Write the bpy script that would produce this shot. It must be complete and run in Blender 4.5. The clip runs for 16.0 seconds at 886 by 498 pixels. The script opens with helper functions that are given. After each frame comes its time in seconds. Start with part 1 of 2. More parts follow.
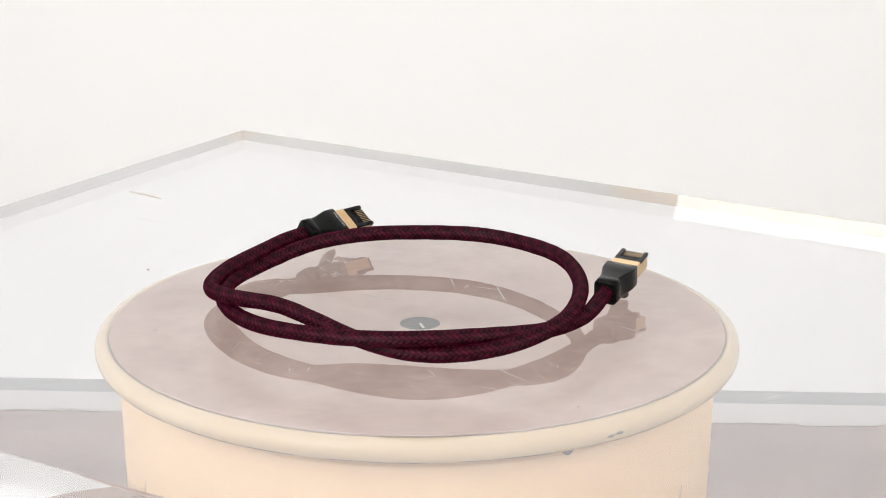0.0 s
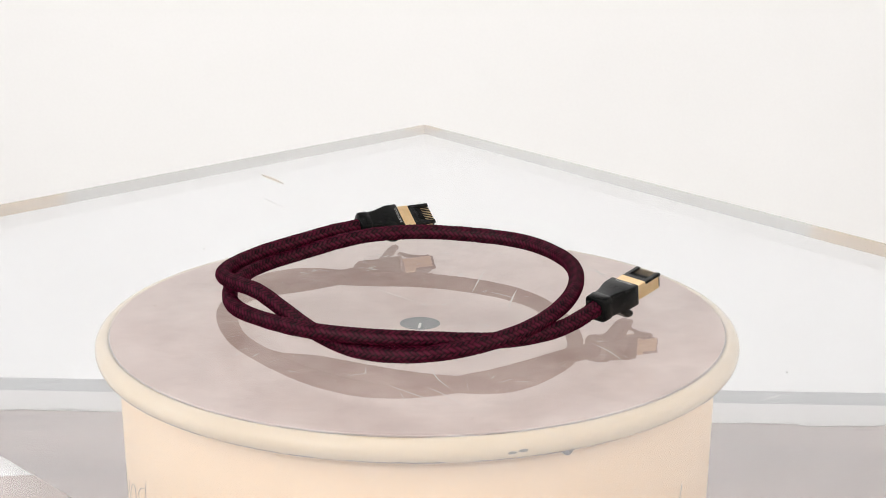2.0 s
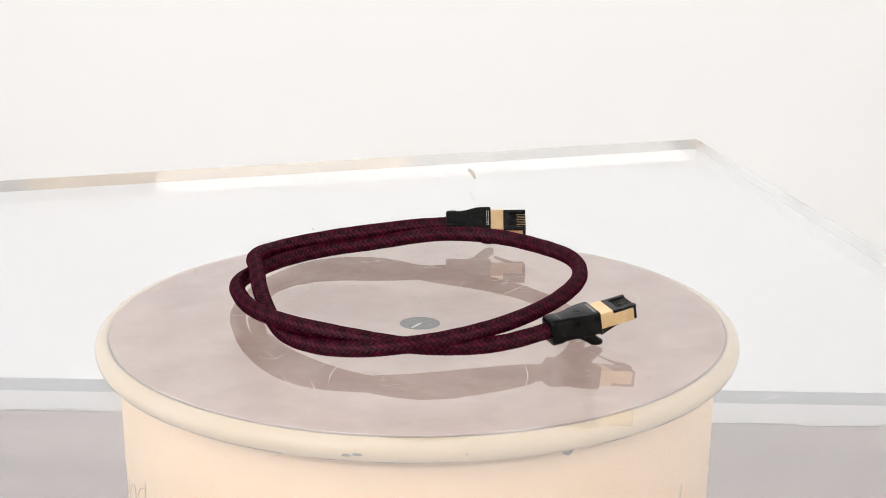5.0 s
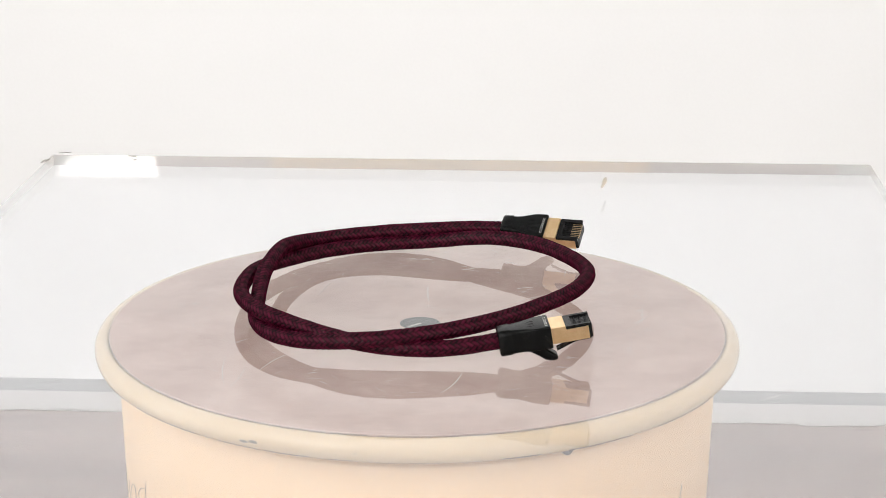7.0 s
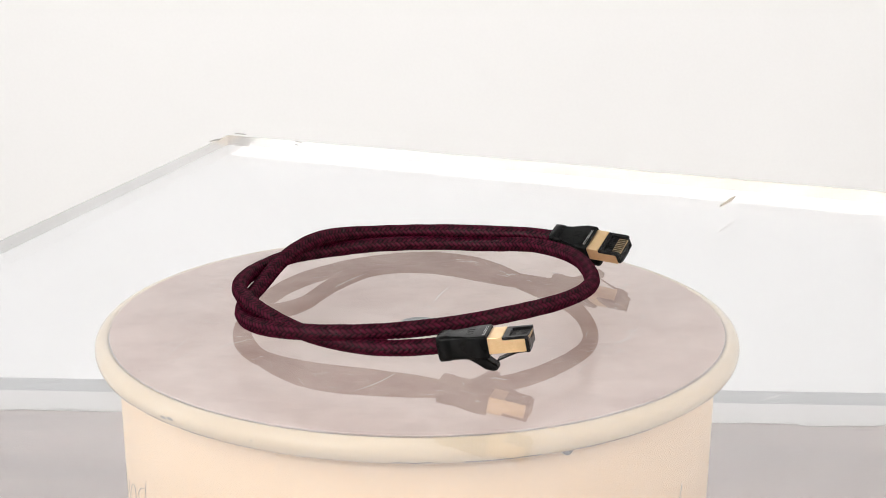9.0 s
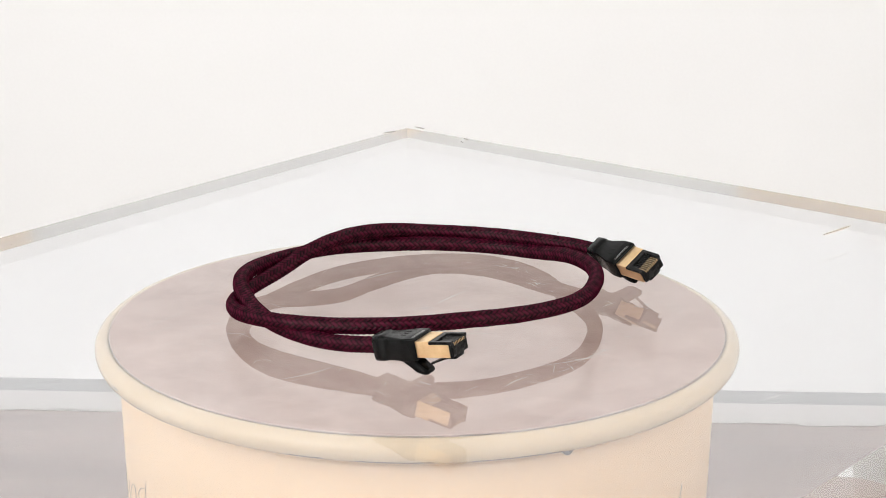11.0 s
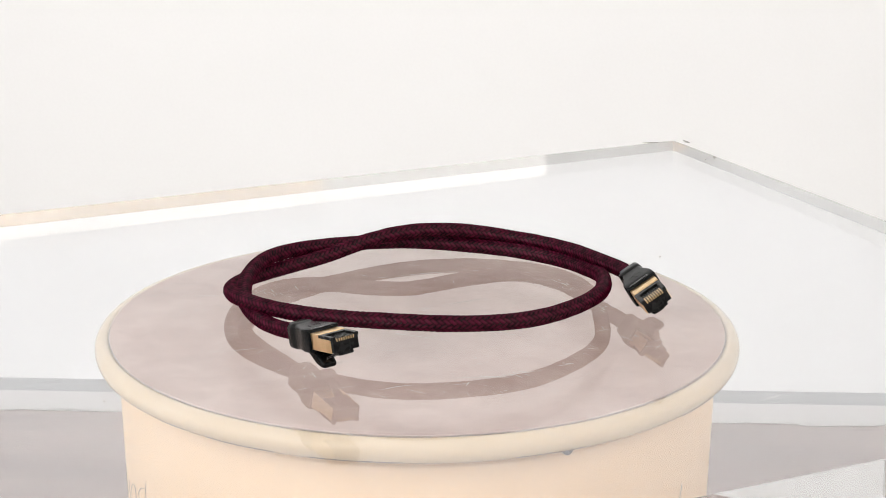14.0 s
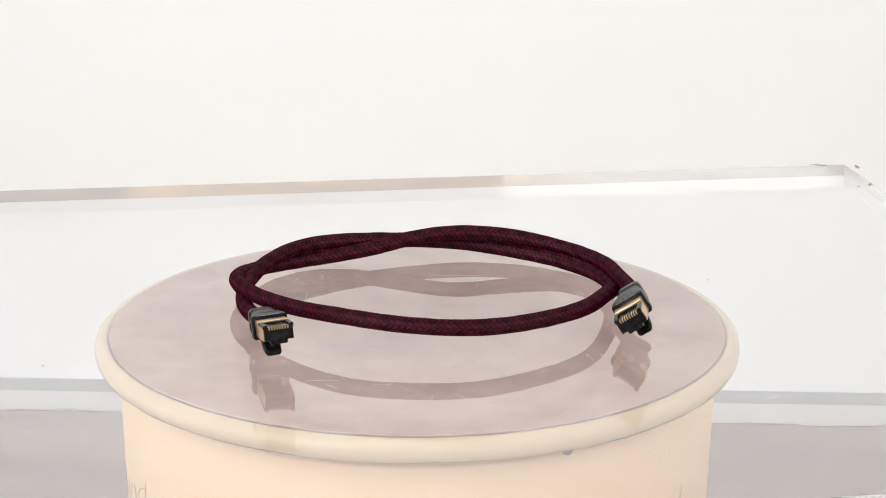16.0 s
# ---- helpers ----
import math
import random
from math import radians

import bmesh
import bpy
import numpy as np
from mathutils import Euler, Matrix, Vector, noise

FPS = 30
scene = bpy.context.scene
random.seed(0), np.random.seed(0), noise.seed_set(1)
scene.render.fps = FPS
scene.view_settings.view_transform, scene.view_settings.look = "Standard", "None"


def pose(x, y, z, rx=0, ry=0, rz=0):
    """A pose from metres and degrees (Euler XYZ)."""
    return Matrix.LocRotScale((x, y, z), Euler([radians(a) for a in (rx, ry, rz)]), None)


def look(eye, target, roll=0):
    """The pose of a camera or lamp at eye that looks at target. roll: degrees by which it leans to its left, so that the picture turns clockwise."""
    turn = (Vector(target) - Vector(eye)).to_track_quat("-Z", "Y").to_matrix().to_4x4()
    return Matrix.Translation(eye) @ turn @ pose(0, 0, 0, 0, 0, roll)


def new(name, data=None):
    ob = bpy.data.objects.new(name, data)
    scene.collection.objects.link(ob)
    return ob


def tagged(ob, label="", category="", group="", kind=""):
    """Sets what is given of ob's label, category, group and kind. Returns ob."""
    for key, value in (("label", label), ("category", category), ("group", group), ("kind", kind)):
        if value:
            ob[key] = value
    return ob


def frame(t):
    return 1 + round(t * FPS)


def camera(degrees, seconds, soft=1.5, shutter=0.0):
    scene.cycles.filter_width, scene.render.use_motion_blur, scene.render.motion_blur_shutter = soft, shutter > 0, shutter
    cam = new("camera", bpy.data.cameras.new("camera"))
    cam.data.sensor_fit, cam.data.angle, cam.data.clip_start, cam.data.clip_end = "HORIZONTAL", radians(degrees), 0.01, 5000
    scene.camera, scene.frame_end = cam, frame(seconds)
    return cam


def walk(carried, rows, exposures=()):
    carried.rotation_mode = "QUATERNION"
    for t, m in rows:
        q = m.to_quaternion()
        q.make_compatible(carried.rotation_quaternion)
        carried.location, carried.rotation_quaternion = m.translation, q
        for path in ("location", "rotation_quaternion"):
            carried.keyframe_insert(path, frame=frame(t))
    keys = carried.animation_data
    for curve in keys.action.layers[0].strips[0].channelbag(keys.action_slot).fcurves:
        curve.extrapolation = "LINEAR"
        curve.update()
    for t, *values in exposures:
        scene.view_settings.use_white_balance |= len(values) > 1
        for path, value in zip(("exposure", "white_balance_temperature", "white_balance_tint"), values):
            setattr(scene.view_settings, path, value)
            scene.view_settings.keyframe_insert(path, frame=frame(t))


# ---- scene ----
# ---- camera ----
SPIN = -8.690                       # degrees a second, the turn of the table top
AXIS_X = -0.0019                    # where the axis of the table top stands
EYE = (0.0, -0.8495, 0.2702)
AIM = (0.0085, 0.1115, -0.0063)
cam = camera(23.09, 16.0, soft=0.8)
walk(cam, [(0.0, look(EYE, AIM, 0.155)), (16.0, look(EYE, AIM, 0.155))])

# ---- light ----
world = bpy.data.worlds.new("studio")
scene.world = world
world.use_nodes = True
world.node_tree.nodes["Background"].inputs[0].default_value = (0.95, 0.97, 1.0, 1)
world.node_tree.nodes["Background"].inputs[1].default_value = 0.4
scene.view_settings.exposure = 0.30
scene.cycles.max_bounces, scene.cycles.glossy_bounces, scene.cycles.transmission_bounces = 32, 24, 24


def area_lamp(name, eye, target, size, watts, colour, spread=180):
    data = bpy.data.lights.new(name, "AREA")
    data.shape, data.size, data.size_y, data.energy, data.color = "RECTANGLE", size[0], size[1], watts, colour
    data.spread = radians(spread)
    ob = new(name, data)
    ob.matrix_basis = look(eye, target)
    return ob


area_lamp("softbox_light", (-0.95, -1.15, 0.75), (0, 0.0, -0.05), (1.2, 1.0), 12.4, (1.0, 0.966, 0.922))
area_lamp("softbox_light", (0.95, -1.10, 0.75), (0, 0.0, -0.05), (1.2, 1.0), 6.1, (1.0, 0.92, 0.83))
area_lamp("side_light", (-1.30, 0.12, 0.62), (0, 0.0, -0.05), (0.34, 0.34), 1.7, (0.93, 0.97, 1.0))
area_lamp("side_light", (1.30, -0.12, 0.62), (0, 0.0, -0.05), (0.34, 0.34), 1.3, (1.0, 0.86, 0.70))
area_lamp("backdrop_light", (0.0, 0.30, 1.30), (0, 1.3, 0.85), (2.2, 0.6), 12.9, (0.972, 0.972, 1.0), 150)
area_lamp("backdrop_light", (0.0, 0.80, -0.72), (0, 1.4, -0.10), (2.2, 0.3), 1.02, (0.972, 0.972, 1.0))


# ---- materials ----
def material(name, colour, rough=0.5, metal=0.0):
    m = bpy.data.materials.new(name)
    m.use_nodes = True
    b = m.node_tree.nodes["Principled BSDF"]
    b.inputs["Base Color"].default_value = (*colour, 1)
    b.inputs["Roughness"].default_value = rough
    b.inputs["Metallic"].default_value = metal
    return m


def node(m, kind, **values):
    n = m.node_tree.nodes.new(kind)
    for key, value in values.items():
        n.inputs[key].default_value = value
    return n


def wire(m, a, out, b, into):
    m.node_tree.links.new(a.outputs[out], b.inputs[into])


def mottled(name, dark, light, scale, fine, rough=(0.35, 0.5), bump=0.0, stretch=(1, 1, 1), metal=0.0):
    """Two scales of noise between two colours, with uneven gloss and a fine relief."""
    m = material(name, light, rough[0], metal)
    b = m.node_tree.nodes["Principled BSDF"]
    co = m.node_tree.nodes.new("ShaderNodeTexCoord")
    mp = node(m, "ShaderNodeMapping", Scale=stretch)
    wire(m, co, "Object", mp, "Vector")
    big = node(m, "ShaderNodeTexNoise", Scale=scale, Detail=5.0, Roughness=0.6)
    small = node(m, "ShaderNodeTexNoise", Scale=fine, Detail=3.0, Roughness=0.6)
    wire(m, mp, "Vector", big, "Vector")
    wire(m, mp, "Vector", small, "Vector")
    add = m.node_tree.nodes.new("ShaderNodeMath")
    add.operation = "MULTIPLY_ADD"
    wire(m, small, "Fac", add, 0)
    add.inputs[1].default_value = 0.4
    wire(m, big, "Fac", add, 2)
    ramp = m.node_tree.nodes.new("ShaderNodeValToRGB")
    ramp.color_ramp.elements[0].position, ramp.color_ramp.elements[1].position = 0.5, 0.9
    ramp.color_ramp.elements[0].color, ramp.color_ramp.elements[1].color = (*dark, 1), (*light, 1)
    wire(m, add, "Value", ramp, "Fac")
    wire(m, ramp, "Color", b, "Base Color")
    rr = node(m, "ShaderNodeMapRange")
    rr.inputs["To Min"].default_value, rr.inputs["To Max"].default_value = rough
    wire(m, big, "Fac", rr, "Value")
    wire(m, rr, "Result", b, "Roughness")
    if bump:
        bp = node(m, "ShaderNodeBump", Strength=bump, Distance=0.0004)
        wire(m, small, "Fac", bp, "Height")
        wire(m, bp, "Normal", b, "Normal")
    return m


ACRYLIC = material("clear_acrylic", (0.875, 0.89, 0.91), 0.0)
_b = ACRYLIC.node_tree.nodes["Principled BSDF"]
_b.inputs["Transmission Weight"].default_value = 1.0
_b.inputs["IOR"].default_value = 1.49
# the edges are polished; white diffuse mixed in stands for the backdrop reflected inside
EDGE = ACRYLIC.copy()
EDGE.name = "polished_acrylic_edge"
_t = EDGE.node_tree
_mix = _t.nodes.new("ShaderNodeMixShader")
_dull = _t.nodes.new("ShaderNodeBsdfDiffuse")
_dull.inputs[0].default_value = (0.86, 0.86, 0.85, 1)
_mix.inputs[0].default_value = 0.14
_t.links.new(_t.nodes["Principled BSDF"].outputs[0], _mix.inputs[1])
_t.links.new(_dull.outputs[0], _mix.inputs[2])
_t.links.new(_mix.outputs[0], _t.nodes["Material Output"].inputs[0])
CREAM = mottled("cream_enamel", (0.69, 0.53, 0.335), (0.75, 0.585, 0.38), 9, 160, (0.09, 0.16), 0.05)
BUCKET = mottled("cream_plastic", (0.92, 0.65, 0.395), (0.96, 0.69, 0.425), 7, 120, (0.4, 0.55), 0.08)
MAUVE = mottled("mauve_lacquer", (0.505, 0.378, 0.343), (0.655, 0.528, 0.482), 26, 240, (0.05, 0.11), 0.02)
MAUVE.node_tree.nodes["Principled BSDF"].inputs["Specular IOR Level"].default_value = 0.75
MAUVE.node_tree.nodes["Principled BSDF"].inputs["IOR"].default_value = 1.6
TABLE = mottled("mauve_grey_laminate", (0.20, 0.147, 0.132), (0.42, 0.322, 0.292), 6, 60, (0.35, 0.5), 0.05, (0.4, 3, 1))
PAPER = mottled("white_paper", (0.84, 0.835, 0.83), (0.87, 0.867, 0.863), 1.5, 300, (0.7, 0.85), 0.03)
WALL = mottled("white_wall_paint", (0.78, 0.78, 0.77), (0.82, 0.82, 0.81), 2, 200, (0.6, 0.8), 0.05)
STEEL = mottled("brushed_grey_metal", (0.23, 0.23, 0.24), (0.36, 0.36, 0.37), 12, 90, (0.35, 0.5), 0.05, (0.3, 6, 1), 0.2)
WHITE = mottled("white_laminate", (0.52, 0.505, 0.49), (0.60, 0.585, 0.57), 8, 90, (0.3, 0.5), 0.05)
RUBBER = mottled("black_rubber", (0.003, 0.0036, 0.004), (0.006, 0.0066, 0.007), 300, 3000, (0.2, 0.3), 0.12)
RUBBER.node_tree.nodes["Principled BSDF"].inputs["Specular IOR Level"].default_value = 0.14
PLASTIC = mottled("black_plastic", (0.006, 0.006, 0.007), (0.011, 0.011, 0.012), 400, 3000, (0.22, 0.32), 0.05)
PLASTIC.node_tree.nodes["Principled BSDF"].inputs["Specular IOR Level"].default_value = 0.18
GOLD = mottled("gold_plate", (0.76, 0.525, 0.28), (0.87, 0.64, 0.38), 250, 2000, (0.26, 0.38), 0.05, metal=1.0)
MARK = material("pale_print", (0.62, 0.62, 0.61), 0.5)
INK = material("grey_pencil", (0.27, 0.23, 0.18), 0.7)
CHIP = material("chipped_enamel", (0.17, 0.15, 0.125), 0.6)
PIVOT = mottled("grey_metal", (0.075, 0.085, 0.09), (0.12, 0.13, 0.135), 120, 600, (0.3, 0.4), 0.05)

BRAID = material("braided_yarn", (0.03, 0.008, 0.014), 0.33)
_b = BRAID.node_tree.nodes["Principled BSDF"]
_a = BRAID.node_tree.nodes.new("ShaderNodeAttribute")
_a.attribute_name = "yarn_shade"
# the dark end of the ramp also holds the shade painted between yarns
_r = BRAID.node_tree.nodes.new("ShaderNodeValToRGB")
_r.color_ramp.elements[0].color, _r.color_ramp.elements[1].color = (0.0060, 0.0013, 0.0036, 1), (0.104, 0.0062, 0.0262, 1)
_n = node(BRAID, "ShaderNodeTexNoise", Scale=900.0, Detail=3.0)
_x = BRAID.node_tree.nodes.new("ShaderNodeMath")
_x.operation = "MULTIPLY_ADD"
_x.inputs[1].default_value = 0.5
_s = BRAID.node_tree.nodes.new("ShaderNodeMath")
_s.operation = "SUBTRACT"
_s.inputs[1].default_value = 0.25
wire(BRAID, _a, "Fac", _s, 0)
wire(BRAID, _n, "Fac", _x, 0)
wire(BRAID, _s, "Value", _x, 2)
wire(BRAID, _x, "Value", _r, "Fac")
_t = BRAID.node_tree
_dull = _t.nodes.new("ShaderNodeBsdfDiffuse")
_glint = _t.nodes.new("ShaderNodeBsdfGlossy")
_glint.inputs["Roughness"].default_value = 0.16
_mix = _t.nodes.new("ShaderNodeMixShader")
_mix.inputs[0].default_value = 0.015
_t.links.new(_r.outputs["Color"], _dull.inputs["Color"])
_t.links.new(_dull.outputs[0], _mix.inputs[1])
_t.links.new(_glint.outputs[0], _mix.inputs[2])
_t.links.new(_mix.outputs[0], _t.nodes["Material Output"].inputs[0])
_t.nodes.remove(_b)


# ---- building ----
def part(name, bm, mat, parent=None, label="", smooth=False):
    me = bpy.data.meshes.new(name)
    bm.normal_update()
    bm.to_mesh(me)
    bm.free()
    me.materials.append(mat)
    if smooth:
        for p in me.polygons:
            p.use_smooth = True
    ob = new(name, me)
    ob.parent = parent
    if label:
        ob["label"] = label
    return ob


def box(x0, x1, y0, y1, z0, z1, bevel=0.0, segments=2):
    bm = bmesh.new()
    bmesh.ops.create_cube(bm, size=1.0)
    for v in bm.verts:
        v.co = Vector((x0 + (v.co.x + 0.5) * (x1 - x0), y0 + (v.co.y + 0.5) * (y1 - y0), z0 + (v.co.z + 0.5) * (z1 - z0)))
    if bevel:
        bmesh.ops.bevel(bm, geom=bm.edges[:], offset=bevel, segments=segments, affect="EDGES", profile=0.5)
    return bm


def lathe(profile, steps=160):
    """A ring or bowl turned round the z axis from (radius, height) pairs; a radius of 0 closes it."""
    bm = bmesh.new()
    rings = []
    for r, z in profile:
        if r == 0:
            rings.append([bm.verts.new((0, 0, z))])
        else:
            rings.append([bm.verts.new((r * math.cos(i * math.tau / steps), r * math.sin(i * math.tau / steps), z)) for i in range(steps)])
    for a, b in zip(rings, rings[1:]):
        for i in range(steps):
            j = (i + 1) % steps
            ring = [a[i % len(a)], a[j % len(a)], b[j % len(b)], b[i % len(b)]]
            ring = list(dict.fromkeys(ring))
            if len(ring) > 2:
                bm.faces.new(ring)
    bmesh.ops.recalc_face_normals(bm, faces=bm.faces[:])
    return bm


def loft(sections, cap=True):
    """Joins rings of equally many points into a closed skin."""
    bm = bmesh.new()
    rings = [[bm.verts.new(p) for p in s] for s in sections]
    for a, b in zip(rings, rings[1:]):
        n = len(a)
        for i in range(n):
            bm.faces.new((a[i], a[(i + 1) % n], b[(i + 1) % n], b[i]))
    if cap:
        bm.faces.new(rings[0][::-1])
        bm.faces.new(rings[-1])
    bmesh.ops.recalc_face_normals(bm, faces=bm.faces[:])
    return bm


def tube(path, radius, steps=8):
    """A thin rod along a path of points."""
    pts = [Vector(p) for p in path]
    rings = []
    for i, p in enumerate(pts):
        d = (pts[min(i + 1, len(pts) - 1)] - pts[max(i - 1, 0)]).normalized()
        u = d.cross(Vector((0, 0, 1)) if abs(d.z) < 0.9 else Vector((1, 0, 0))).normalized()
        w = d.cross(u)
        rings.append([p + radius * (u * math.cos(a * math.tau / steps) + w * math.sin(a * math.tau / steps)) for a in range(steps)])
    return loft(rings)


# ---- the room ----
def structure(ob, label, category):
    return tagged(ob, label, category, kind="structure")


FLOOR = -0.90
bend = [(radians(a * 7.5)) for a in range(13)]
front = [(0.3, FLOOR + 0.004)] + [(1.2 + 0.2 * math.sin(a), FLOOR + 0.204 - 0.2 * math.cos(a)) for a in bend] + [(1.4, 1.75)]
back = [(1.403, 1.75)] + [(1.2 + 0.203 * math.sin(a), FLOOR + 0.204 - 0.203 * math.cos(a)) for a in bend[::-1]] + [(0.3, FLOOR + 0.001)]
bm = loft([[(x, y, z) for y, z in front + back] for x in (-1.75, 1.75)])
structure(part("backdrop", bm, PAPER), "seamless white paper backdrop sweeping up behind the table", "backdrop")
structure(part("floor", box(-1.9, 1.9, -2.4, 1.7, FLOOR - 0.05, FLOOR), WALL), "plain pale studio floor under the table", "floor")
structure(part("ceiling", box(-1.9, 1.9, -2.4, 1.7, 1.8, 1.85), WALL), "plain white studio ceiling above the lamps", "ceiling")
structure(part("wall_north", box(-1.9, 1.9, 1.6, 1.7, FLOOR, 1.8), WALL), "plain white studio wall behind the backdrop", "wall")
structure(part("wall_south", box(-1.9, 1.9, -2.4, -2.3, FLOOR, 1.8), WALL), "plain white studio wall facing the backdrop", "wall")
structure(part("wall_west", box(-1.9, -1.8, -2.3, 1.6, FLOOR, 1.8), WALL), "plain white studio side wall", "wall")
structure(part("wall_east", box(1.8, 1.9, -2.3, 1.6, FLOOR, 1.8), WALL), "plain white studio side wall", "wall")

# ---- the table ----
TOP = -0.1626
table = new("table")
table.matrix_basis = pose(0, 0, TOP, 0, 0, -3.05)
part("tabletop", box(-0.275, 0.285, -0.46, 0.25795, -0.030, 0.0, 0.0002), TABLE, table, "mauve grey laminate worktop with faint streaks")
part("rear_strip", box(-0.275, 0.285, 0.2580, 0.2875, -0.030, 0.0004, 0.0002), WHITE, table, "white strip along the back edge")
part("edge_rail", box(-0.275, 0.285, 0.28755, 0.3092, -0.030, 0.000, 0.0002), STEEL, table, "scratched grey rail along the back edge")
# ragged white paint over the front edge of the strip, pale scuffs on the worktop, scratches on the rail
rag = random.Random(21)
PAINT = mottled("spilt_white_paint", (0.48, 0.46, 0.445), (0.58, 0.565, 0.55), 30, 200, (0.4, 0.6), 0.05)
SCUFF = mottled("pale_scuff", (0.23, 0.18, 0.165), (0.38, 0.31, 0.29), 60, 400, (0.4, 0.6), 0.05)


def patch(name, x, y, long, wide, turn, mat, lift, label=""):
    """A thin uneven film with a wavy outline, lying on the table."""
    c, s = math.cos(radians(turn)), math.sin(radians(turn))
    p1, p2 = rag.uniform(0, 6), rag.uniform(0, 6)
    ring = []
    for i in range(28):
        f = i / 28 * math.tau
        k = 1 + 0.16 * math.sin(3 * f + p1) + 0.10 * math.sin(5 * f + p2)
        u, v = long / 2 * k * math.cos(f), wide / 2 * k * math.sin(f)
        ring.append((x + u * c - v * s, y + u * s + v * c))
    part(name, loft([[(px, py, lift - 0.0003) for px, py in ring], [(px, py, lift) for px, py in ring]]), mat, table, label)


x = -0.25
while x < 0.25:
    n = rag.uniform(0.02, 0.06)
    patch("paint_edge", x, 0.2592 - rag.uniform(0.0, 0.0012), n, rag.uniform(0.003, 0.0085), rag.uniform(-2, 2), PAINT, 0.0005)
    x += n * rag.uniform(0.6, 1.3)
for _ in range(18):
    patch("scuff", rag.choice((-1, 1)) * rag.uniform(0.10, 0.26), rag.uniform(-0.10, 0.245), rag.uniform(0.003, 0.020), rag.uniform(0.001, 0.005), rag.gauss(0, 12), SCUFF, 0.0001)
for sx, turn in ((0.178, 40), (-0.19, 30)):
    patch("rail_scratch", sx, 0.2985, 0.018, 0.0007, turn, WHITE, 0.0001)
for sx in (-0.25, 0.26):
    for sy in (-0.40, 0.22):
        part("leg", box(sx - 0.02, sx + 0.02, sy - 0.02, sy + 0.02, FLOOR - TOP, -0.030, 0.003), WHITE, table)
tagged(table, "mauve grey laminate worktop on plain white legs", "table")

# ---- the turntable drum ----
SHEET_T = 0.0270
LIFT = 0.0012                       # the top of the acrylic
DECK = LIFT - SHEET_T - 0.0015            # the top of the turning deck, just under the acrylic
drum = new("turntable")
drum.matrix_basis = pose(-0.0028, 0, TOP)
body = part("drum_body", lathe([(0, 0), (0.114, 0.0), (0.1185, 0.004), (0.1222, DECK - TOP - 0.0125), (0.1218, DECK - TOP - 0.0115), (0, DECK - TOP - 0.0115)]), BUCKET, drum, "cream plastic drum with pencilled writing", smooth=True)
tagged(drum, "cream round turntable drum with a mauve turning deck", "turntable")
deck = new("deck")
deck.parent = drum
deck.matrix_basis = pose(0, 0, DECK - TOP)
ring = []
for a in range(25):
    g = math.radians(-80 + a * 170 / 24)
    ring.append((0.1272 + 0.0045 * math.cos(g), -0.0035 + 0.0047 * math.sin(g)))
part("rim", lathe([(0.1205, -0.0105)] + ring + [(0.1261, 0.0009), (0.1259, -0.0020), (0.1190, -0.0090), (0.1205, -0.0105)]), CREAM, deck, "glossy cream rounded rim", smooth=True)
part("deck_plate", lathe([(0, -0.006), (0.1240, -0.006), (0.1240, -0.0008), (0.1257, 0.0009), (0.1257, 0.0014), (0.1255, 0.00165), (0, 0.00165)]), MAUVE, deck, "mauve lacquered round plate")

# ---- the acrylic sheet ----
CA, CB = (-0.0990, 0.3227), (-0.3263, -0.0400)
sheet = new("acrylic_sheet")
corners = [CA, CB, (-CA[0], -CA[1]), (0.3345, 0.0525)]
bm = loft([[(x, y, -SHEET_T) for x, y in corners], [(x, y, 0) for x, y in corners]])
slab = part("sheet", bm, ACRYLIC, sheet)
slab.visible_shadow = False
slab.data.materials.append(EDGE)
for p in slab.data.polygons:
    p.material_index = 0 if abs(p.normal.z) > 0.5 else 1
part("centre_disc", lathe([(0, -0.02672), (0.0080, -0.02672), (0.0083, -0.02676), (0.0083, -0.0272), (0, -0.0272)], 48), PIVOT, sheet, "grey metal disc stuck under the acrylic")
part("disc_mark", loft([[(x / 1000, y / 1000, z) for x, y in ((-0.5, 0.4), (0.6, 0.5), (2.1, -6.2), (1.0, -6.6))] for z in (-0.02673, -0.02669)]), WHITE, sheet, "pale streak across the disc")
tagged(sheet, "thick clear acrylic rectangle with polished edges on a turning deck", "acrylic sheet")

# ---- the cable ----
CENTRE = (-11.85, -1.56)
TURNS = [120 + 20 * i for i in range(31)]
RADII = [80.2, 74.0, 74.7, 73.8, 65.9, 57.9, 57.6, 61.9, 72.7, 81.1, 83.8, 79.5, 76.8, 75.7, 75.6, 76.5, 74.0, 73.1, 70.8, 71.9, 71.9, 68.7, 66.2, 66.0, 65.4, 68.7, 73.4, 76.0, 79.7, 83.4, 91.9]
HEIGHTS = [12.4, 11.4, 9.5, 9.4, 12.6, 14.4, 12.1, 7.5, 5.3, 7.0, 10.8, 12.5, 14.2, 15.3, 14.5, 13.7, 12.9, 12.3, 10.9, 6.5, 4.9, 5.3, 6.0, 7.5, 8.9, 10.4, 11.8, 10.9, 8.3, 7.3, 8.9]
cable = new("network_cable")
# plug: front of the boot (mm), heading, pitch, roll
PLUGS = [((83.7, 9.9, 13.0), 64.6, -9.7, 3.4), ((-36.7, 84.5, 12.6), 42.3, -0.7, 32.6)]
BOOT = 20.0


def plug_pose(k):
    (x, y, z), yaw, pitch, roll = PLUGS[k]
    return Matrix.Translation((x / 1000, y / 1000, z / 1000)) @ Euler((radians(roll), radians(pitch), radians(yaw))).to_matrix().to_4x4()


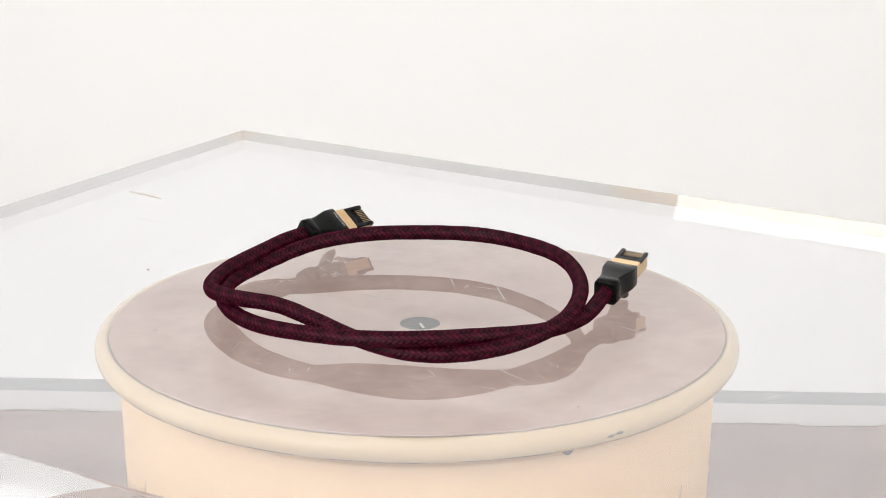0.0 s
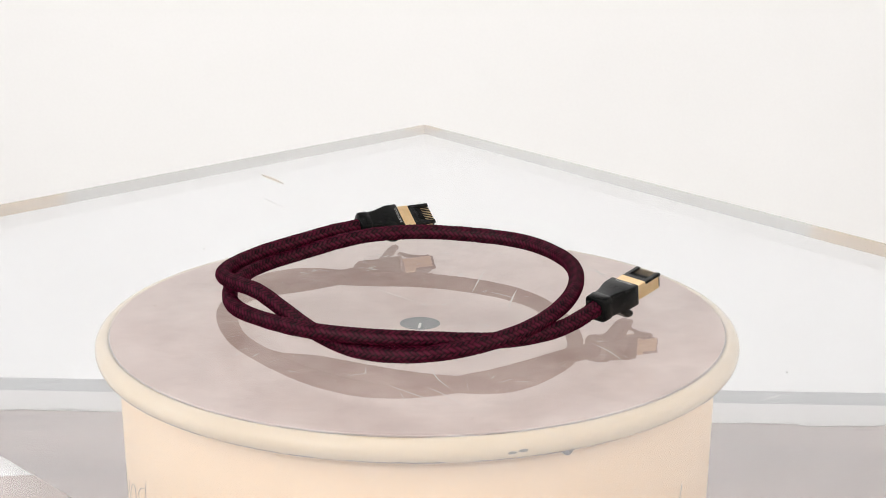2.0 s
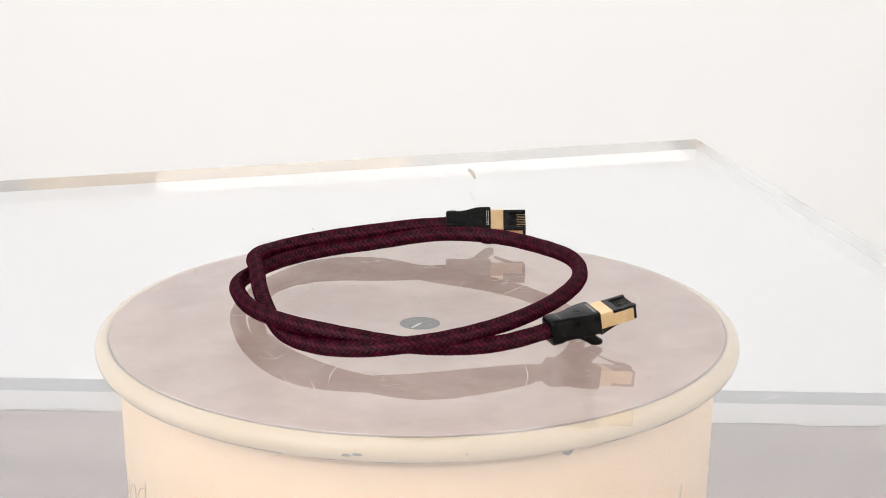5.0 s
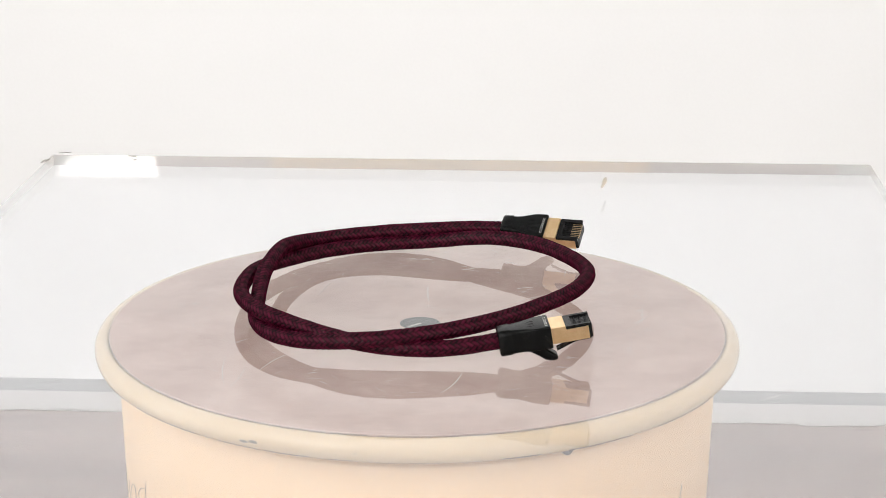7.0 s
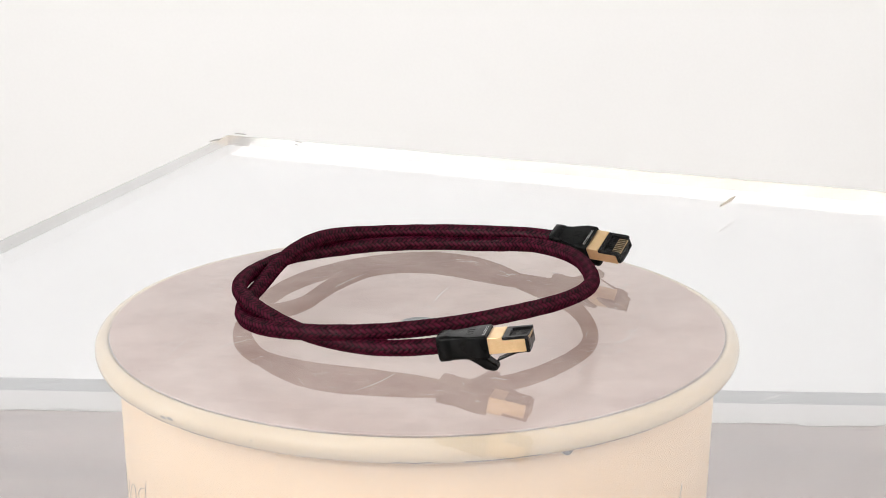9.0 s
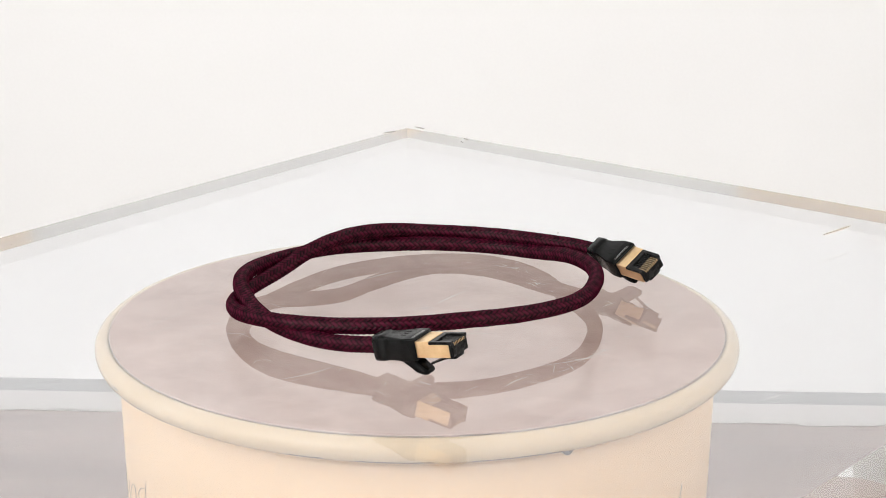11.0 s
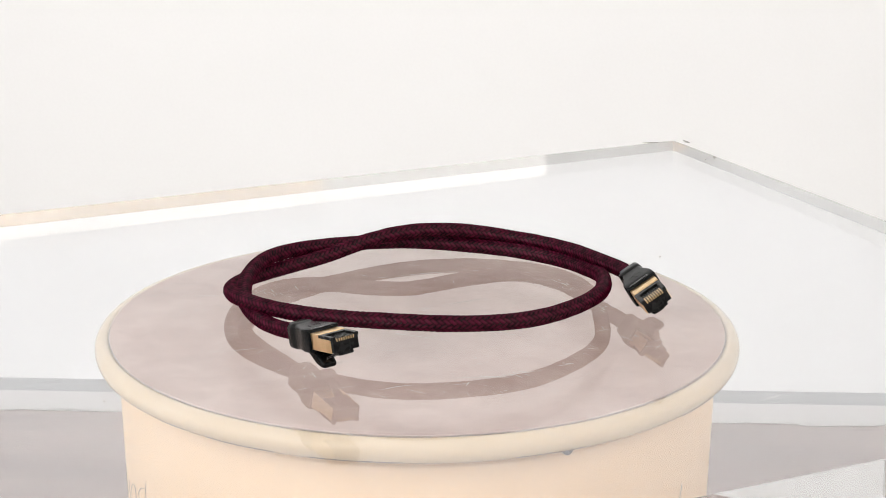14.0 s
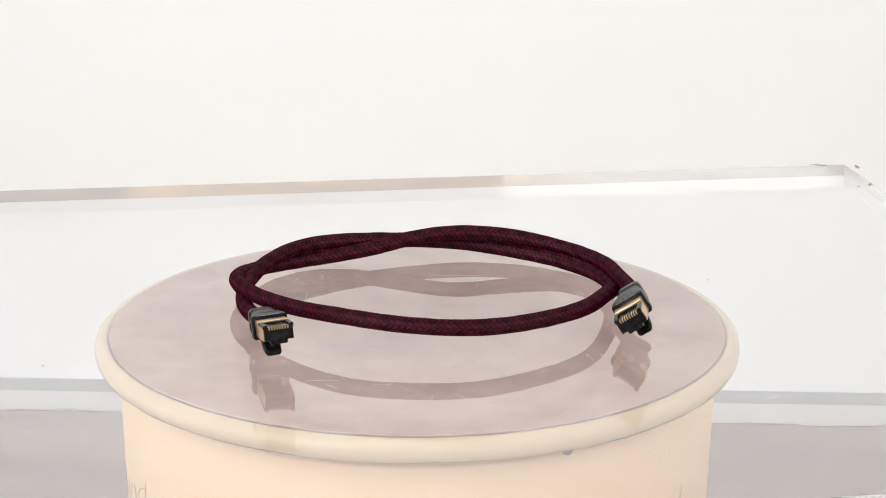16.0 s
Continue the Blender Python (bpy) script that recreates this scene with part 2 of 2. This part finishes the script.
def cable_path():
    def at(a):
        i = min(max(int((a - 120) // 20), 0), 29)
        f = (a - TURNS[i]) / 20
        out = []
        for row in (RADII, HEIGHTS):
            p = [row[min(max(i + k, 0), 30)] for k in (-1, 0, 1, 2)]
            out.append(0.5 * (2 * p[1] + (p[2] - p[0]) * f + (2 * p[0] - 5 * p[1] + 4 * p[2] - p[3]) * f * f + (3 * p[1] - p[0] - 3 * p[2] + p[3]) * f ** 3))
        return Vector(((CENTRE[0] + out[0] * math.cos(radians(a))) / 1000, (CENTRE[1] + out[0] * math.sin(radians(a))) / 1000, out[1] / 1000))

    pts = [at(a) for a in np.arange(136, 697, 2.0)]
    ends = []
    for k, near in ((1, pts[0]), (0, pts[-1])):
        m = plug_pose(k)
        tail, back = m @ Vector((-(BOOT - 3) / 1000, 0, 0)), m @ Vector((-(BOOT + 4) / 1000, 0, 0))
        ends.append((tail, back))
    def blend(tail, back, p0, p1):
        d0, d1 = (back - tail).normalized(), (p1 - p0).normalized()
        n = (p0 - tail).length
        return [tail + (back - tail) * 0] + [((1 - s) ** 3) * tail + 3 * s * (1 - s) ** 2 * (tail + d0 * n * 0.4) + 3 * s * s * (1 - s) * (p0 - d1 * n * 0.35) + s ** 3 * p0 for s in [i / 12 for i in range(1, 12)]]
    head = blend(*ends[0], pts[0], pts[1])
    foot = blend(*ends[1], pts[-1], pts[-2])
    raw = head + pts + foot[::-1]
    # smooth and resample evenly
    P = np.array([tuple(p) for p in raw])
    for _ in range(6):
        P[1:-1] = P[1:-1] * 0.5 + (P[:-2] + P[2:]) * 0.25
    s = np.concatenate([[0], np.cumsum(np.linalg.norm(np.diff(P, axis=0), axis=1))])
    n = int(s[-1] / 0.00026)
    q = np.linspace(0, s[-1], n)
    return np.stack([np.interp(q, s, P[:, k]) for k in range(3)], 1), q


def braided_cable():
    P, s = cable_path()
    for _ in range(60):
        P[1:-1] = P[1:-1] * 0.5 + (P[:-2] + P[2:]) * 0.25
    n, around = len(P), 72
    T = np.gradient(P, axis=0)
    T /= np.linalg.norm(T, axis=1)[:, None]
    U = np.cross(T, np.array([0, 0, 1.0]))
    U /= np.linalg.norm(U, axis=1)[:, None]
    W = np.cross(U, T)
    a = np.arange(around) * math.tau / around
    A, S = np.meshgrid(a, s)
    count, pitch = 10, 0.0023
    u = A * count / math.tau
    v = S / pitch
    f, g = u + v, u - v
    # which of the two crossing yarns lies on top, in a two-over two-under weave
    i, j = np.floor(f), np.floor(g)
    over = np.where((i + j) % 4 < 2, 0, 1)
    e = np.where(over == 0, f - i, g - j)
    along = (((i + j) % 2) + np.where(over == 0, g - j, f - i)) / 2
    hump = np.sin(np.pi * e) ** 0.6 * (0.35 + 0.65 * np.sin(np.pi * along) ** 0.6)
    strand = 0.5 + 0.5 * np.cos(math.tau * 3 * e)
    R = 0.00288 + 0.00038 * hump + 0.00006 * strand + 0.00005 * np.sin(S * 310 + 3 * np.sin(S * 90))
    own = np.where(over == 0, i * 7 + 3, j * 5 + 1) % 4
    # yarn colours, darkened between humps and strands as painted shade
    yarn_shade = np.where(over == 0, 0.66, 0.48) + 0.15 * (own == 0) - 0.16 * (own == 2) - 0.68 * (1 - hump) + 0.10 * strand
    co = P[:, None, :] + R[..., None] * (np.cos(A)[..., None] * U[:, None, :] + np.sin(A)[..., None] * W[:, None, :])
    idx = np.arange(n * around).reshape(n, around)
    quads = np.stack([idx[:-1], np.roll(idx, -1, 1)[:-1], np.roll(idx, -1, 1)[1:], idx[1:]], -1).reshape(-1, 4)
    me = bpy.data.meshes.new("braided_sleeve")
    me.from_pydata(co.reshape(-1, 3).tolist(), [], quads.tolist())
    at = me.attributes.new("yarn_shade", "FLOAT", "POINT")
    at.data.foreach_set("value", np.clip(yarn_shade, 0, 1).astype(np.float32).ravel())
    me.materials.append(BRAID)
    for p in me.polygons:
        p.use_smooth = True
    ob = new("braided_sleeve", me)
    ob.parent = cable
    ob["label"] = "burgundy and black braided sleeve"


braided_cable()
tagged(cable, "coiled burgundy braided network cable with black gold-plated plugs", "cable")


def rounded(x, hw, z0, z1, r, n=5):
    """A rounded rectangle across the plug, in millimetres."""
    out = []
    for cy, cz, a0 in ((hw - r, z1 - r, 0), (-hw + r, z1 - r, 90), (-hw + r, z0 + r, 180), (hw - r, z0 + r, 270)):
        for i in range(n):
            a = radians(a0 + 90 * i / (n - 1))
            out.append((x / 1000, (cy + r * math.cos(a)) / 1000, (cz + r * math.sin(a)) / 1000))
    return out


def mm(*v):
    return box(*[c / 1000 for c in v[:6]], v[6] / 1000 if len(v) > 6 else 0.0)


def plug(k):
    ob = new("plug")
    ob.parent = cable
    ob.matrix_basis = plug_pose(k)
    secs = [(-20.0, 4.4, -4.9, 4.4, 2.2), (-19.5, 4.95, -5.35, 4.9, 2.2), (-15.6, 5.05, -5.4, 4.9, 2.0), (-15.0, 4.75, -5.1, 4.6, 1.8), (-14.2, 4.7, -5.0, 4.5, 1.6), (-11.5, 5.05, -4.9, 4.45, 1.4), (-9.0, 5.7, -4.75, 4.45, 1.1), (-6.8, 6.4, -4.6, 4.4, 0.9), (-5.0, 6.75, -4.6, 4.4, 0.8), (-0.5, 6.8, -4.6, 4.4, 0.8), (0, 6.5, -4.3, 4.1, 0.7)]
    boot = part("boot", loft([rounded(*s) for s in secs]), RUBBER, ob, "black rubber boot", smooth=True)
    part("shell", mm(-1.0, 5.7, -5.85, 5.85, -3.2, 3.2, 0.25), GOLD, ob, "gold-plated metal shell")
    for s in (-1, 1):
        part("shell_cheek", mm(5.0, 14.3, s * 5.85 - (0.35 if s > 0 else 0), s * 5.85 + (0 if s > 0 else 0.35), -3.2, 2.1, 0.1), GOLD, ob)
    part("tip", mm(5.5, 15.6, -5.5, 5.5, -3.1, 2.0, 0.3), PLASTIC, ob, "black plastic plug tip")
    for s in (-1, 1):
        part("tip_rail", mm(5.75, 15.6, s * 5.0 - 0.85, s * 5.0 + 0.85, 1.6, 3.0, 0.2), PLASTIC, ob)
    part("tip_bridge", mm(5.75, 8.2, -4.6, 4.6, 1.6, 3.0, 0.2), PLASTIC, ob)
    for i in range(8):
        y = (i - 3.5) * 1.02
        part("contact", mm(11.6, 15.64, y - 0.21, y + 0.21, 1.0, 2.15, 0.05), GOLD, ob, "thin gold contact" if i == 0 else "")
        if i < 7:
            part("contact_wall", mm(8.1, 15.6, y + 0.51 - 0.27, y + 0.51 + 0.27, 1.4, 2.35, 0.06), PLASTIC, ob)
    part("key_block", mm(10.5, 15.0, -3.2, 3.2, -4.6, -3.1, 0.3), PLASTIC, ob)
    path = [(14.6, 0, -4.2), (12, 0, -4.4), (9, 0, -5.0), (6, 0, -5.9), (3.5, 0, -6.8), (1.6, 0, -7.4)]
    part("latch", loft([[(x / 1000, s / 1000, (z + d) / 1000) for s, d in ((-1.6, -0.35), (1.6, -0.35), (1.6, 0.35), (-1.6, 0.35))] for x, _, z in path]), PLASTIC, ob, "thin springy latch")
    hood = [(-10.5, 3.0, -5.0, -4.2, 0.3), (-8.0, 3.3, -6.2, -4.3, 0.5), (-5.5, 3.4, -8.2, -4.4, 0.9), (-3.5, 3.4, -10.2, -5.0, 1.3), (-1.8, 3.3, -11.0, -6.4, 1.6), (-0.2, 3.2, -11.3, -8.0, 1.5), (0.9, 2.8, -11.1, -8.9, 1.0), (1.4, 2.2, -10.6, -9.4, 0.5)]
    part("latch_hood", loft([rounded(*s) for s in hood]), RUBBER, ob, "curved rubber hood over the latch", smooth=True)
    # maker's print and emblem, as plain marks
    bm = bmesh.new()
    y = -4.5
    for w in (0.95, 0.25, 0.8, 0.8, 0.8, 1.05, 0.85, 0.8):
        for x0, x1, y0, y1 in ((-1.85, -1.72, y, y + w), (-1.03, -0.90, y, y + w), (-1.85, -0.90, y, y + 0.16)):
            vs = [bm.verts.new((x / 1000, yy / 1000, z / 1000)) for z in (4.38, 4.43) for x, yy in ((x0, y0), (x1, y0), (x1, y1), (x0, y1))]
            for q in ((0, 3, 2, 1), (4, 5, 6, 7), (0, 1, 5, 4), (1, 2, 6, 5), (2, 3, 7, 6), (3, 0, 4, 7)):
                bm.faces.new([vs[c] for c in q])
        y += w + 0.32
    part("printed_bars", bm, MARK, ob, "row of pale printed bars")
    for cy in (-1.3, 1.3):
        part("emblem", tube([((-7.0 + 1.5 * math.cos(a)) / 1000, (cy + 1.1 * math.sin(a)) / 1000, 0.00436) for a in [radians(40 + 20 * i) for i in range(15)]], 0.00016, 6), RUBBER, ob, "raised rubber emblem stroke")
    return ob


plug(0)
plug(1)


# ---- marks and wear ----
def on_drum(az, z, r=0.1222):
    """A place on the side of the drum body, in the drum's space: degrees round, millimetres under the sheet's top."""
    return (r * math.cos(radians(az)), r * math.sin(radians(az)), (z - 1.4) / 1000 - TOP)


def taper(z):
    """The radius of the drum body at a height under the sheet's top, in millimetres."""
    h = (z - 1.4) / 1000 - TOP
    return 0.1185 + (0.1222 - 0.1185) * (h - 0.004) / (DECK - TOP - 0.0125 - 0.004) + 0.00005


STROKES = [
    [(-171, -76), (-170.5, -84), (-168.5, -86.5), (-166, -83), (-164.6, -77)],
    [(-164.2, -84), (-162.2, -77.8), (-159.9, -74.7), (-158.5, -75.6), (-158.4, -82)],
    [(-152.9, -71.3), (-154.9, -72.6), (-156.6, -76), (-156, -79), (-153.4, -76)],
    [(-151.5, -67), (-153.2, -78)],
    [(-32.5, -66.5), (-33.4, -75)],
]
for stroke in STROKES:
    fine = []
    for (a0, z0), (a1, z1) in zip(stroke, stroke[1:]):
        fine += [(a0 + (a1 - a0) * i / 6, z0 + (z1 - z0) * i / 6) for i in range(6)]
    fine.append(stroke[-1])
    for _ in range(3):
        fine = [fine[0]] + [((p[0] + 2 * c[0] + n[0]) / 4, (p[1] + 2 * c[1] + n[1]) / 4) for p, c, n in zip(fine, fine[1:], fine[2:])] + [fine[-1]]
    part("pen_stroke", tube([on_drum(a + 0.6, z - 1.5, taper(z - 1.5)) for a, z in fine], 0.00018, 6), INK, drum)

# a dark half-round notch under the rim
notch = []
for i in range(13):
    a = math.pi * i / 12
    notch.append((-63.2 + 1.15 * math.cos(a), -35.4 - 2.9 * math.sin(a)))
bm = loft([[on_drum(a, z, taper(z) - 0.001) for a, z in notch], [on_drum(a, z, taper(z) + 0.0002) for a, z in notch]])
part("notch", bm, CHIP, drum, "dark half-round notch under the rim")

# chips and worn paint on the turning rim
def rim_place(az, drop, lift=0.00005):
    g = radians(drop)
    r = 0.1272 + (0.0045 + lift) * math.cos(g)
    return (r * math.cos(radians(az)), r * math.sin(radians(az)), -0.0035 + (0.0047 + lift) * math.sin(g))


def rim_patch(a0, a1, d0, d1, n=8):
    top = [rim_place(a0 + (a1 - a0) * i / n, d0 + (d1 - d0) * (0.5 + 0.5 * math.sin(math.pi * i / n) ** 0.6)) for i in range(n + 1)]
    low = [rim_place(a0 + (a1 - a0) * i / n, d0 - 0.3 * (d1 - d0) * math.sin(math.pi * i / n)) for i in range(n + 1)]
    bm = bmesh.new()
    vt, vl = [bm.verts.new(p) for p in top], [bm.verts.new(p) for p in low]
    for i in range(n):
        bm.faces.new((vl[i], vl[i + 1], vt[i + 1], vt[i]))
    return bm


for a0, a1, d0, d1 in ((-58.3, -56.8, -16, -4), (-56.6, -55.0, -10, 2), (-39.0, -38.5, -4, 2), (171, 171.7, 18, 26), (118, 118.4, 30, 36)):
    part("chip", rim_patch(a0, a1, d0, d1), CHIP, deck, "dark chip in the enamel")
rng = random.Random(7)
az = -180.0
while az < 180:
    run = rng.uniform(3, 16)
    if rng.random() < 0.8:
        part("worn_edge", tube([rim_place(az + run * i / 8, -47 + rng.uniform(-2.5, 2.5), 0.0) for i in range(9)], rng.uniform(0.00010, 0.00024), 5), CHIP, deck)
    az += run + rng.uniform(0.5, 6)

# grime caught in the seam between plate and rim
GRIME = material("grey_grime", (0.24, 0.20, 0.16), 0.7)
az = -180.0
while az < 178:
    run = rng.uniform(4, 18)
    part("seam_grime", tube([(0.1259 * math.cos(radians(az + run * i / 8)), 0.1259 * math.sin(radians(az + run * i / 8)), 0.00105) for i in range(9)], rng.uniform(0.00006, 0.00018), 5), GRIME, deck)
    az += run + rng.uniform(0.3, 3)

# scratches in the top of the acrylic (millimetres, in the sheet's own space)
SCRATCH = bpy.data.materials.new("scratched_acrylic")
SCRATCH.use_nodes = True
_t, _l = SCRATCH.node_tree, SCRATCH.node_tree.links
_mix = _t.nodes.new("ShaderNodeMixShader")
_tr = _t.nodes.new("ShaderNodeBsdfTransparent")
_mix.inputs[0].default_value = 0.6
_l.new(_tr.outputs[0], _mix.inputs[1])
_l.new(_t.nodes["Principled BSDF"].outputs[0], _mix.inputs[2])
_t.nodes["Principled BSDF"].inputs["Base Color"].default_value = (0.9, 0.88, 0.86, 1)
_l.new(_mix.outputs[0], _t.nodes["Material Output"].inputs[0])
LONG = [(32, 34, 36, 6), (22, 28, 35, 22), (32, -93, 53, -110), (70, 51, 58, 72), (94, 41, 82, 49), (18, -95, 50, -110), (-25, 18, -3, 6), (-33, -30, -51, -13), (15, 25, 11, 59), (66, 65, 43, 81), (27, -71, 40, -91), (62, 64, 56, 75), (95, -44, 78, -25)]
bm = bmesh.new()


def scratch(x0, y0, x1, y1, wide, bow):
    n = 7
    a, b = Vector((x0, y0, 0)), Vector((x1, y1, 0))
    side = (b - a).cross(Vector((0, 0, 1))).normalized()
    rows = []
    for i in range(n + 1):
        f = i / n
        c = a + (b - a) * f + side * bow * math.sin(math.pi * f)
        w = wide * (0.25 + math.sin(math.pi * f)) / 1.25
        rows.append([bm.verts.new(((c + side * s * w) / 1000) + Vector((0, 0, 0.00004))) for s in (-0.5, 0.5)])
    for p, q in zip(rows, rows[1:]):
        bm.faces.new((p[0], p[1], q[1], q[0]))


for x0, y0, x1, y1 in LONG:
    scratch(x0, y0, x1, y1, rng.uniform(0.35, 0.8), rng.uniform(-1.5, 1.5))
for _ in range(400):
    r, a, d = 118 * math.sqrt(rng.random()), rng.uniform(0, math.tau), rng.gauss(1.2, 0.9)
    n = rng.choice((1.2, 2.0, 3.0, 5.0, 9.0))
    x, y = r * math.cos(a), r * math.sin(a)
    scratch(x, y, x + n * math.cos(d), y + n * math.sin(d), rng.uniform(0.10, 0.28), rng.uniform(-0.4, 0.4))
for _ in range(24):
    r, a = 95 * math.sqrt(rng.random()), rng.uniform(0, math.tau)
    d, x, y = rng.gauss(1.2, 0.7), r * math.cos(a), r * math.sin(a)
    for _ in range(rng.randint(3, 8)):
        n, e = rng.uniform(1.0, 5.0), d + rng.gauss(0, 0.25)
        u, v = x + rng.gauss(0, 2.0), y + rng.gauss(0, 2.0)
        scratch(u, v, u + n * math.cos(e), v + n * math.sin(e), rng.uniform(0.2, 0.6), rng.uniform(-0.3, 0.3))
tagged(part("scratch_haze", bm, SCRATCH, sheet, "fine pale scratches"), kind="stuff")

# dust and specks on the acrylic, a tan smear and chipped corners
bm = bmesh.new()
SPECKS = [(-117.9, 52.2, 0.9), (-104.5, -31, 0.6), (156, -37, 0.7), (57, -119, 0.6), (122, -5, 0.5)]
SPECKS += [(rng.uniform(-150, 150), rng.uniform(-150, 150), rng.choice((0.18, 0.22, 0.28, 0.35))) for _ in range(3)]
for x, y, d in SPECKS:
    made = bmesh.ops.create_icosphere(bm, subdivisions=1, radius=d / 2000)
    for v in made["verts"]:
        v.co = Vector((v.co.x * 1.5 + x / 1000, v.co.y + y / 1000, v.co.z * 0.5 + d / 4200))
tagged(part("dust", bm, GRIME, sheet, "grey specks of dust"), kind="stuff")


def flake(name, x0, y0, x1, y1, wide, mat, label):
    a, b = Vector((x0, y0, 0)) / 1000, Vector((x1, y1, 0)) / 1000
    side = (b - a).cross(Vector((0, 0, 1))).normalized() * wide / 2000
    ring = []
    for i in range(16):
        f = i / 16 * math.tau
        k = 1 + 0.25 * math.sin(3 * f + x0)
        ring.append((a + b) / 2 + (b - a) * 0.5 * math.cos(f) + side * k * math.sin(f))
    part(name, loft([[p + Vector((0, 0, 0.00003)) for p in ring], [p + Vector((0, 0, 0.00009)) for p in ring]]), mat, sheet, label)


NICK = material("bruised_acrylic", (0.30, 0.285, 0.265), 0.5)
SMEAR = material("tan_smear", (0.64, 0.57, 0.48), 0.6)
flake("smear", -144, 188, -126, 173.5, 2.0, SMEAR, "tan smear")
for x0, y0, x1, y1, w in ((-305, -6.5, -300, -3.5, 1.6), (-297, -7.5, -294, -6.0, 1.2), (-318, -45, -312, -52, 2.5), (-325, -30, -330, -36, 2.0)):
    flake("nick", x0, y0, x1, y1, w, NICK, "grey nick near the edge")

# loose ends of yarn
for x, y, z, dx, dy in ((61.9, 14.6, 17.3, 0.8, 0.6),):
    part("loose_yarn", tube([(x / 1000 - 0.0004, y / 1000, z / 1000 - 0.0012), (x / 1000, y / 1000, z / 1000), ((x + dx) / 1000, (y + dy) / 1000, (z + 0.4) / 1000), ((x + 1.6 * dx) / 1000, (y + dy) / 1000, (z + 0.6) / 1000)], 0.00016, 5), BRAID, cable)


# ---- what turns ----
def motions():
    steps = [i * 16.0 / 24 for i in range(25)]
    for thing, x, z in ((sheet, AXIS_X, LIFT), (cable, AXIS_X, 0.0), (deck, 0.0, DECK - TOP)):
        walk(thing, [(t, pose(x, 0, z, 0, 0, SPIN * t)) for t in steps])


motions()
